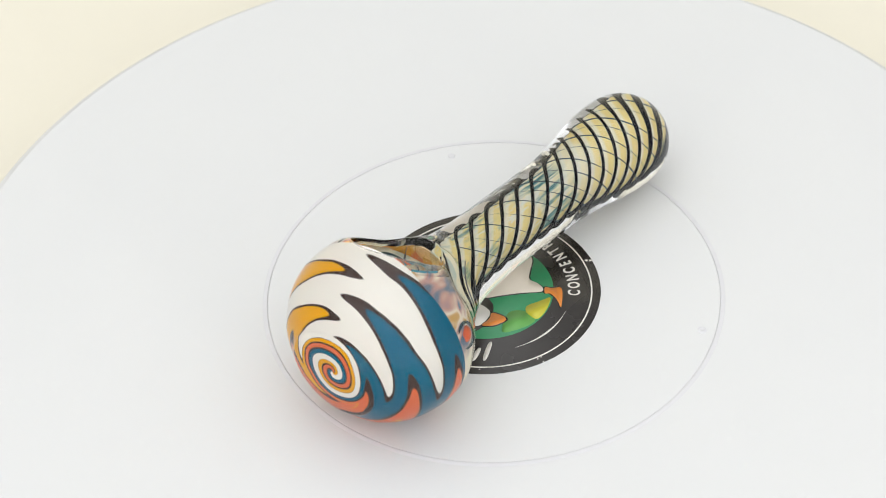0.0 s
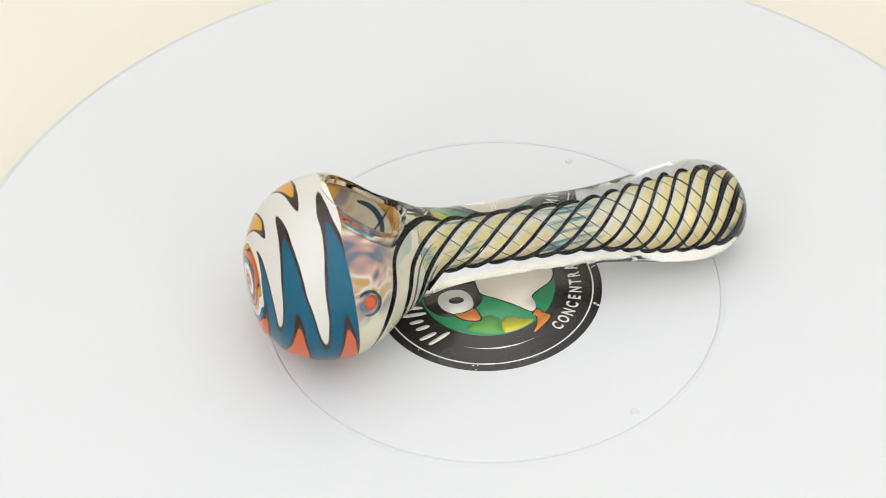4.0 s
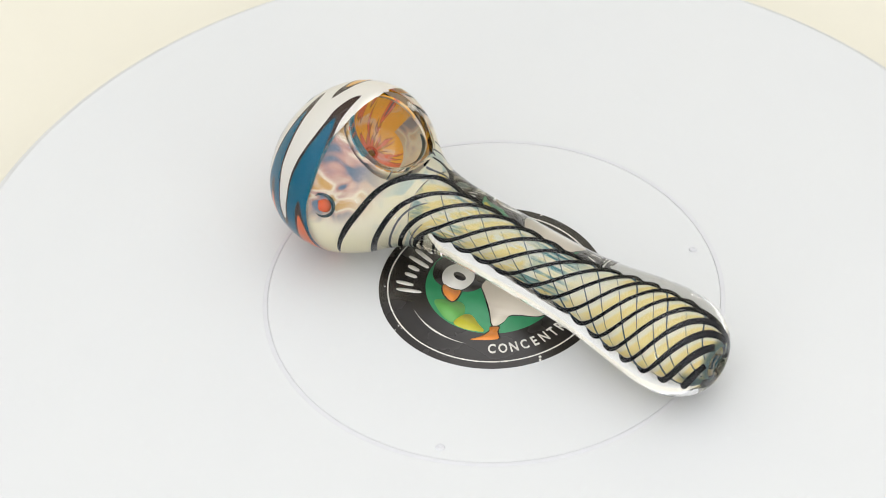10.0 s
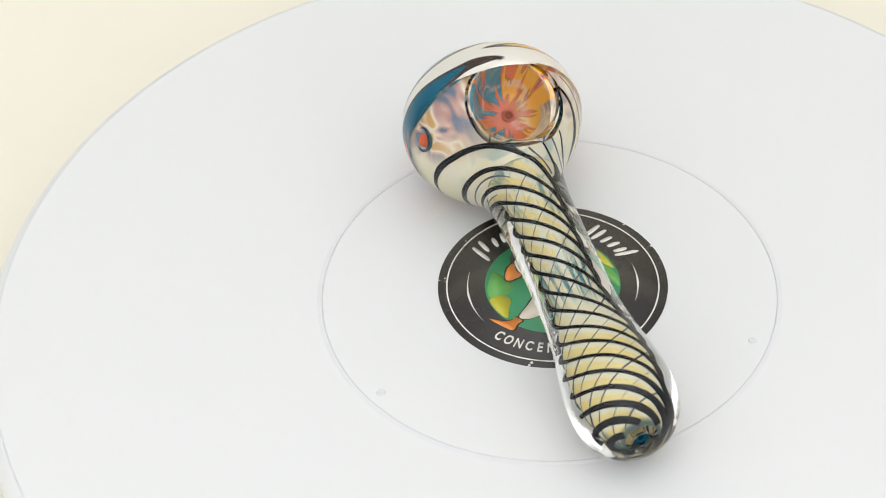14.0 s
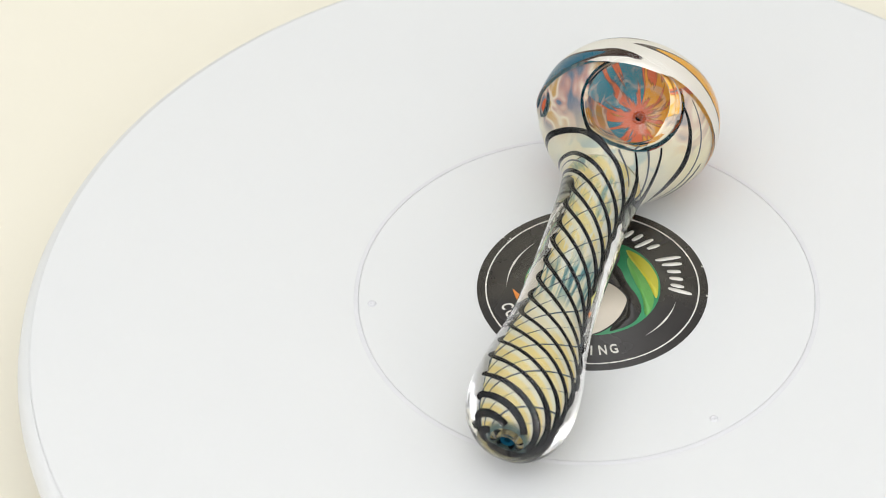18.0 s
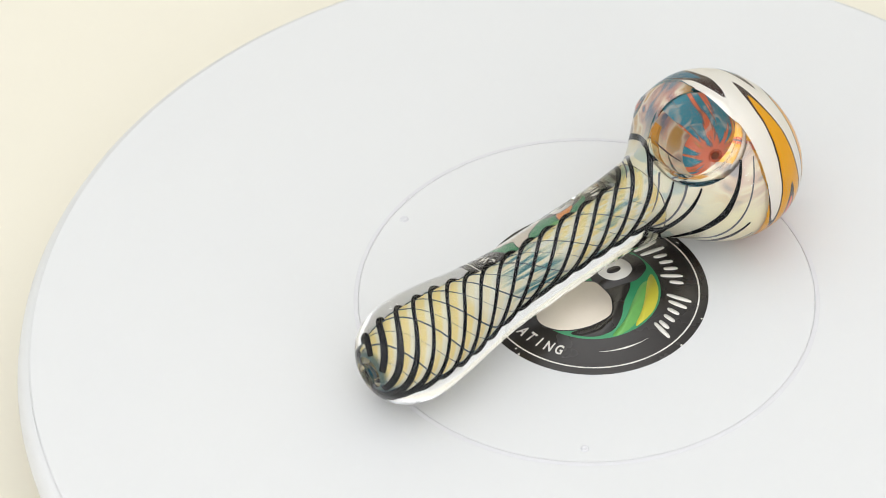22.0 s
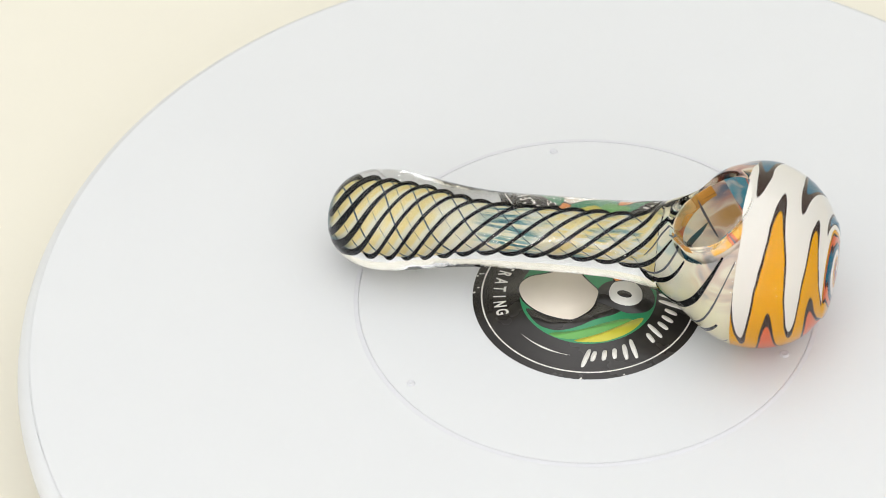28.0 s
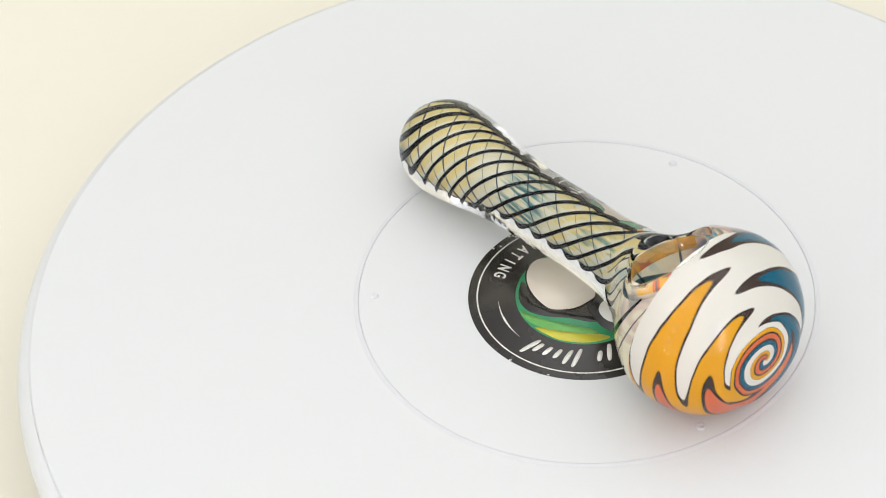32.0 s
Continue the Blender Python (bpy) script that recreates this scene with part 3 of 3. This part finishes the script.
    script = ((-90, 0.0056, 0.0), (-97, 0.0040, 0.0016), (-105, 0.0030, 0.0), (-112, 0.0030, 0.0), (-119, 0.0058, -0.0006), (-126, 0.0058, -0.0006),
              (-133, 0.0030, 0.0), (-140, 0.0030, 0.0), (-147, 0.0030, 0.0), (-154, 0.0048, -0.0010), (-161, 0.0030, 0.0), (-176, 0.0056, 0.0006),
              (-182, 0.0044, 0.0006), (-189, 0.0030, 0.0), (-196, 0.0030, 0.0), (-203, 0.0030, 0.0), (-208, 0.0054, 0.0010))
    for a, tall, rise in script:
        c, q = math.cos(radians(a)), math.sin(radians(a))
        mid, lean = 0.0187 + rise * 0.6, 0.28
        pts = []
        for i in range(20):
            w = 2 * math.pi * i / 20
            x, y = 0.5 * tall * math.cos(w), 0.00056 * math.copysign(abs(math.sin(w)) ** 0.6, math.sin(w))
            y -= lean * x
            x += mid
            pts.append((c * x - q * y, q * x + c * y))
        layer("script_bar", pts, 0.00028, WHITE_INK, "white printed stroke")
    return thing


# the glass pipe -------------------------------------------------------------------------------
def dent(p, slack):
    """Presses the bowl into the head; slack widens and deepens it for the layer beneath."""
    tilt = radians(BOWL_TILT)
    n = Vector((math.sin(tilt), 0, math.cos(tilt)))
    foot = Vector(BOWL_FOOT)
    q = p - foot
    up = q.dot(n)
    flat = q - up * n
    off = Vector((flat.x, flat.y / BOWL_WIDE, flat.z)).length
    if up < -0.016 or p.x < -0.012:
        return p
    wide = BOWL_RADIUS + slack
    ratio = off / wide
    if slack == 0.0:
        up_new = up + 0.0006 * math.exp(-((ratio - 1.16) / 0.22) ** 2)
    else:
        up_new = up
    floor = (BOWL_DEPTH + slack) * (min(ratio, 1.6) ** 5 - 1)
    soft = 0.0012
    h = max(soft - abs(floor - up_new), 0.0) / soft
    return p + (min(floor, up_new) - h * h * soft * 0.25 - up) * n


def pinch(p):
    """The hollow between the bowl, the air hole and the neck, and the small raised lip round the air hole."""
    for at, way, amount, reach in (((0.0160, -0.0095, 0.0262), (0.59, -0.63, 0.50), -0.0021, 0.0040),
                                   ((0.0058, -0.0192, 0.0236), (0.15, -0.96, 0.24), 0.0009, 0.0026)):
        p = p + amount * math.exp(-0.5 * ((p - Vector(at)).length / reach) ** 2) * Vector(way)
    return p


def pipe_skin(share, s0, s1, steps, sides, slack=None):
    """Rings round the pipe's axis; share(s): the part of the outer radius."""
    rings = []
    for k in range(steps + 1):
        u = k / steps
        s = s0 + (s1 - s0) * u
        r = radius(s) * share(s)
        z = axis_height(s) + lift(share(s))
        ring = []
        for i in range(sides):
            a = 2 * math.pi * i / sides
            p = pinch(Vector((s, r * math.sin(a), z + r * squash(s) * math.cos(a))))
            ring.append(dent(p, slack) if slack is not None else p)
        rings.append(ring)
    return rings


def cap_skin():
    """The coloured dome just under the clear glass of the head's front; it stops short of the bowl on top."""
    rings = []
    for k in range(1, 71):
        u = math.sin(0.5 * math.pi * k / 70) ** 1.6
        ring = []
        for i in range(160):
            a = 2 * math.pi * i / 160
            top = min(1.0, max(0.0, (math.cos(a) - 0.86) / 0.10))
            s = POLE + (0.0020 + 0.0008 * (3 * top * top - 2 * top ** 3) - POLE) * u
            r = max(0.0, radius(s) - 0.0007)
            deep = 0.0006 + 0.0014 * max(0.0, 1 - (s - POLE) / 0.013) ** 1.5
            ring.append(Vector((s + deep, r * math.sin(a), axis_height(s) + r * squash(s) * math.cos(a))))
        rings.append(ring)
    return rings


def step_share(s):
    """The coloured layer's part of the outer radius: wide in the head, under half of it in the stem."""
    u = min(1.0, max(0.0, (s - 0.010) / 0.016))
    v = min(1.0, max(0.0, (s - 0.055) / 0.020))
    return 0.90 + (0.41 - 0.90) * (3 * u * u - 2 * u ** 3) + 0.09 * v * v * (3 - 2 * v)


def lift(share):
    """The layers inside the stem lie a little above its axis."""
    return 0.0004 * (1.0 - share)


def helix_turn(s):
    """How far a strand has wound round the axis, in turns; the twist is slower over the head."""
    soft = s - 0.015 if s > 0.012 else -0.003 + 0.75 * (s - 0.012)
    return soft / 0.0318 + max(0.0, s - 0.055) ** 2 * 220.0


def strand_points(k, count):
    """A strand's middle line and its thickness, from the first place behind the bowl to the mouthpiece."""
    pts, thick = [], []
    for i in range(201):
        s = 0.0052 + (0.0930 - 0.0052) * i / 200
        a = 2 * math.pi * ((k + 0.3) / count + helix_turn(s))
        fat = 0.00036 + 0.0004 * max(0.0, min(1.0, (0.026 - s) / 0.014))
        fat += 0.00035 * max(0.0, min(1.0, (s - 0.082) / 0.008))
        r = radius(s) * step_share(s) + (0.0003 if s > 0.020 else 0.0)
        p = pinch(Vector((s, r * math.sin(a), axis_height(s) + lift(step_share(s)) + r * squash(s) * math.cos(a))))
        if (dent(p, 0.0016) - p).length > 1e-6:
            pts, thick = [], []
            continue
        pts.append(p)
        thick.append(fat * (0.25 + 0.75 * min(1.0, len(pts) / 12)))
    return pts, thick


def head_strand_points(k, count):
    """A short grey line between two black ones, over the back of the head."""
    pts, thick = [], []
    for i in range(81):
        s = 0.0030 + (0.0230 - 0.0030) * i / 80
        a = 2 * math.pi * ((k + 0.8) / count + helix_turn(s) + 0.02 * math.sin(400.0 * s + 2.0 * k))
        r = radius(s) * step_share(s) + 0.0001
        p = pinch(Vector((s, r * math.sin(a), axis_height(s) + lift(step_share(s)) + r * squash(s) * math.cos(a))))
        if (dent(p, 0.0016) - p).length > 1e-6:
            pts, thick = [], []
            continue
        pts.append(p)
        thick.append(0.00010 + 0.00018 * math.sin(math.pi * min(1.0, (s - 0.0030) / 0.0202)))
    return pts, thick


def far_image_points(k, count):
    """A thin added line that crosses the black ones, from the middle of the stem to the mouthpiece; it imitates their
    far sides seen through the glass.
    """
    pts, thick = [], []
    for i in range(161):
        s = 0.0240 + (0.0925 - 0.0240) * i / 160
        a = 2 * math.pi * ((k + 0.75 + 0.09 * math.sin(5.3 * k)) / count - helix_turn(s) + 0.012 * math.sin(260.0 * s + 1.7 * k))
        r = radius(s) * step_share(s) + 0.00008
        pts.append(Vector((s, r * math.sin(a), axis_height(s) + lift(step_share(s)) + r * math.cos(a))))
        thick.append((0.00010 + 0.00006 * math.sin(230.0 * s + 2.1 * k)) * (0.6 + 0.4 * min(1.0, max(0.0, (s - 0.045) / 0.02))))
    return pts, thick


def patch(share, s0, s1, steps, sides, slack, keep):
    """A piece of a layer of the pipe, pressed in by the bowl; keep(point, pressed point) picks its faces."""
    bm = bmesh.new()
    before = pipe_skin(share, s0, s1, steps, sides)
    rows = [[(p, bm.verts.new(dent(p, slack))) for p in ring] for ring in before]
    for a, b in zip(rows, rows[1:]):
        for i in range(sides):
            k = (i + 1) % sides
            quad = (a[i], a[k], b[k], b[i])
            if all(keep(p, v.co) for p, v in quad):
                bm.faces.new([v for p, v in quad])
    loose = [v for v in bm.verts if not v.link_faces]
    bmesh.ops.delete(bm, geom=loose, context="VERTS")
    bmesh.ops.recalc_face_normals(bm, faces=bm.faces)
    return bm


def in_head_liner(p, pressed):
    """Open at the bowl; on the upper half it starts a little behind the cap."""
    return (pressed - p).length < 1e-6 and p.x > 0.0016 + 0.0008 * min(1.0, max(0.0, (p.z - 0.020) / 0.006))


def in_cap_back(p, pressed):
    return (pressed - p).length < 1e-6 and p.z < 0.034


def sunk(p, below):
    """Keeps a point of the bowl's layers under the skin of the head."""
    z0, flat = axis_height(p.x), squash(p.x)
    far, most = math.hypot(p.y, (p.z - z0) / flat), radius(p.x) - below
    return p if far <= most else Vector((p.x, p.y * most / far, z0 + (p.z - z0) * most / far))


def bowl_layer(slack, q0, q1, inner, outer):
    """A layer behind the bowl's wall between two angles round its axis and two parts of its radius."""
    tilt = pose(*BOWL_FOOT, 0, BOWL_TILT, 0)
    rows = []
    for j in range(29):
        ratio = inner + (outer - inner) * (j / 28) ** 0.6
        row = []
        for i in range(61):
            q = radians(q0 + (q1 - q0) * i / 60)
            reach = (BOWL_RADIUS + slack) * ratio
            row.append(sunk(tilt @ Vector((reach * math.cos(q), reach * BOWL_WIDE * math.sin(q), (BOWL_DEPTH + slack) * (ratio ** 5 - 1))), slack + 0.0008))
        rows.append(row)
    return grid_mesh(rows, wrap=False)


def glass_pipe():
    thing = tagged(new("glass_pipe"), "clear glass spoon pipe with a wig-wag head and black spiral lines", "pipe")
    place = Matrix.Translation(HEAD) @ pose(0, 0, 0, 0, 0, TURN)
    made = []
    rings = pipe_skin(lambda s: 1.0, POLE + 0.00002, 0.0950, 560, 440, 0.0)
    hole = [[Vector((s, r * math.sin(a), axis_height(0.095) + r * math.cos(a))) for a in (2 * math.pi * i / 440 for i in range(440))]
            for s, r in ((0.0948, 0.0022), (0.0935, 0.0017), (0.090, 0.0015), (0.084, 0.0014))]
    made.append(part("body", grid_mesh(rings + hole, Vector((POLE, 0, axis_height(POLE))), Vector((0.084, 0, axis_height(0.095)))), GLASS, thing,
                     "thick clear glass body"))
    made.append(part("cap", grid_mesh(cap_skin(), Vector((POLE + 0.0020, 0, axis_height(POLE)))), WIG_WAG, thing,
                     "raked cream, teal, yellow and coral glass with dark outlines"))
    made.append(part("cap_back", patch(lambda s: 1.0 - 0.0030 / radius(s), -0.0080, 0.0027, 70, 480, 0.0009, in_cap_back), SWIRL, thing,
                     "swirled teal, coral and amber glass behind the cap"))
    made.append(part("bowl_front", bowl_layer(0.0009, 90, 270, 0.66, 0.95), SWIRL, thing, "swirled teal, coral and amber glass of the bowl's front"))
    made.append(part("bowl_shell", bowl_layer(0.0014, 84, 276, 0.35, 0.955), HEAD_FUMED, thing, "milky cream glass round the bowl's front"))
    made.append(part("bowl_floor", bowl_layer(0.0009, 0, 360, 0.12, 0.66), SWIRL, thing, "swirled teal, coral and amber floor of the bowl"))
    made.append(part("bowl_back", bowl_layer(0.0010, -90, 90, 0.662, 0.957), HEAD_FUMED, thing, "milky cream glass behind the bowl"))
    made.append(part("head_liner", patch(step_share, 0.0012, 0.0200, 160, 480, 0.0016, in_head_liner), HEAD_FUMED, thing, "milky cream glass layer"))
    liner = part("liner", grid_mesh(pipe_skin(step_share, 0.0202, 0.0935, 150, 96)), FUMED, thing, "pale yellow fumed glass layer")
    wind = liner.data.attributes.new("wind", "FLOAT_VECTOR", "POINT")
    for i, v in enumerate(liner.data.vertices):
        s = v.co.x
        a = math.atan2(v.co.y, v.co.z - axis_height(s) - lift(step_share(s))) - 2 * math.pi * (helix_turn(s) + 0.3 / 6)
        wind.data[i].vector = (math.cos(6 * a), math.sin(6 * a), s)
    made.append(liner)
    for k in range(6):
        pts, thick = strand_points(k, 6)
        made.append(part("strand", tube(pts, thick), STRAND, thing, "black glass line"))
    for k in (0, 2, 3, 5):
        made.append(part("head_strand", tube(*head_strand_points(k, 6), 6), SMOKY, thing, "grey glass line in the head"))
    # counter-wound lines added to imitate the far side's strands showing through
    for k in range(6):
        made.append(part("far_strand_image", tube(*far_image_points(k, 6), 6), FAR_LINE, thing, "thin line added for the black lines of the far side"))
    # a thin layer whose amber streaks paint the cap's reflection in the rear wall
    made.append(part("bowl_reflection", bowl_layer(0.0007, -72, 60, 0.905, 0.953), CAP_REFLECTION, thing, "amber reflection of the cap painted on the bowl's wall"))
    bowl_pose = pose(*BOWL_FOOT, 0, BOWL_TILT, 0)
    for q0, swing in ((-52, 16), (22, -14)):
        line = []
        for k in range(31):
            ratio, q = 0.965 - 0.27 * (k / 30) ** 1.4, radians(q0 + swing * k / 30)
            reach = (BOWL_RADIUS + 0.0009) * ratio
            line.append(sunk(bowl_pose @ Vector((reach * math.cos(q), reach * BOWL_WIDE * math.sin(q), (BOWL_DEPTH + 0.0009) * (ratio ** 5 - 1))), 0.0015))
        made.append(part("bowl_line", tube(line, [0.00014 + 0.00014 * math.sin(math.pi * k / 30) for k in range(31)], 6), SMOKY, thing, "grey glass line in the bowl"))
    # teal glass round the bowl's foot, and the small hole in its floor
    tilt = pose(*BOWL_FOOT, 0, BOWL_TILT, 0)
    arc = [tilt @ Vector((0.0092 * math.cos(q), 0.0104 * math.sin(q), -0.0088 + 0.0012 * math.sin(3 * q))) for q in (radians(-112 + 4 * k) for k in range(57))]
    made.append(part("bowl_foot", tube(arc, [0.00020 + 0.00045 * math.sin(math.pi * k / 56) ** 0.7 for k in range(57)], 10), TEAL_SMOKE, thing,
                     "smoky teal glass under the bowl"))
    ring = [(0.0012 + 0.0004 * math.cos(q), -BOWL_DEPTH - 0.0008 + 0.0004 * math.sin(q)) for q in (radians(45 * k) for k in range(9))]
    bm = lathe(ring, 32)
    bmesh.ops.transform(bm, matrix=tilt, verts=bm.verts)
    made.append(part("bowl_hole", bm, CORAL_GLASS, thing, "coral ring of the hole in the bowl"))
    # the air hole on the head's side
    side, at = radians(-76.0), 0.0054
    r = radius(at)
    out = Vector((0.12, math.sin(side), math.cos(side))).normalized()
    hole_at = Vector((at, (r - 0.0021) * math.sin(side), axis_height(at) + (r - 0.0021) * math.cos(side)))
    to_side = Matrix.Translation(hole_at) @ out.to_track_quat("Z", "Y").to_matrix().to_4x4()
    for name, profile, material, label in (
            ("air_hole", [(0.0, -0.0016), (0.0012, -0.0012), (0.0018, 0.0), (0.0012, 0.0008), (0.0, 0.0010)], CORAL_GLASS, "coral glass plug of the air hole"),
            ("air_hole_rim", [(0.0019, -0.0008), (0.0021, 0.0001), (0.0024, 0.0007), (0.0028, 0.0004), (0.0026, -0.0004), (0.0022, -0.0012),
                              (0.0019, -0.0008)], TEAL_SMOKE, "teal glass ring round the air hole")):
        bm = lathe(profile, 40)
        bmesh.ops.transform(bm, matrix=to_side, verts=bm.verts)
        made.append(part(name, bm, material, thing, label))
    bm = lathe([(0.0007, 0.0936), (0.0014, 0.0938), (0.0017, 0.0930), (0.0014, 0.0900), (0.0007, 0.0895), (0.0007, 0.0936)], 32)
    bmesh.ops.transform(bm, matrix=Matrix.Translation((0, 0, axis_height(0.095))) @ pose(0, 0, 0, 0, 90, 0), verts=bm.verts)
    made.append(part("mouth_hole", bm, TEAL_GLASS, thing, "dark teal glass round the mouth hole"))
    for ob in made:
        ob.matrix_basis = place
    return thing


def led_bar(length):
    """A bar of small white lamps in two staggered rows, upright."""
    thing = tagged(new("led_bar"), "slim aluminium bar with two rows of small white lamps", "lamp", "bars of lamps round the tent")
    bm = bmesh.new()
    bmesh.ops.create_cube(bm, size=1.0, matrix=Matrix.Diagonal((0.044, 0.006, length, 1)))
    bmesh.ops.bevel(bm, geom=bm.edges, offset=0.001, segments=2, affect="EDGES")
    part("rail", bm, ALUMINIUM, thing)
    bm = bmesh.new()
    count = int(length / 0.034)
    for i in range(count):
        for k in (-1, 1):
            m = Matrix.Translation((k * 0.012, 0.0045, (i - count / 2 + 0.5 + 0.25 * k) * 0.034)) @ Matrix.Diagonal((0.0095, 0.003, 0.0070, 1))
            bmesh.ops.create_cube(bm, size=1.0, matrix=m)
    tagged(part("lamps", bm, LED, thing, "glowing white lamp chips"), kind="stuff")
    return thing


backdrop()
TURNTABLE, PLATTER = turntable()
SHEET = clear_film()
LABEL = sticker()
PIPE = glass_pipe()
# lamp bars round the open front of the tent, behind and beside the camera
BAR = led_bar(0.28)
BAR.matrix_basis = pose(0.215, -0.345, 0.128, 0, 0, 32)
copy_thing(BAR, pose(-0.215, -0.345, 0.128, 0, 0, -32))


def motions():
    rows = [(float(t), pose(0, 0, 0, 0, 0, SPIN * t)) for t in range(33)]
    for thing in (PLATTER, SHEET, LABEL, PIPE):
        walk(thing, rows)


motions()
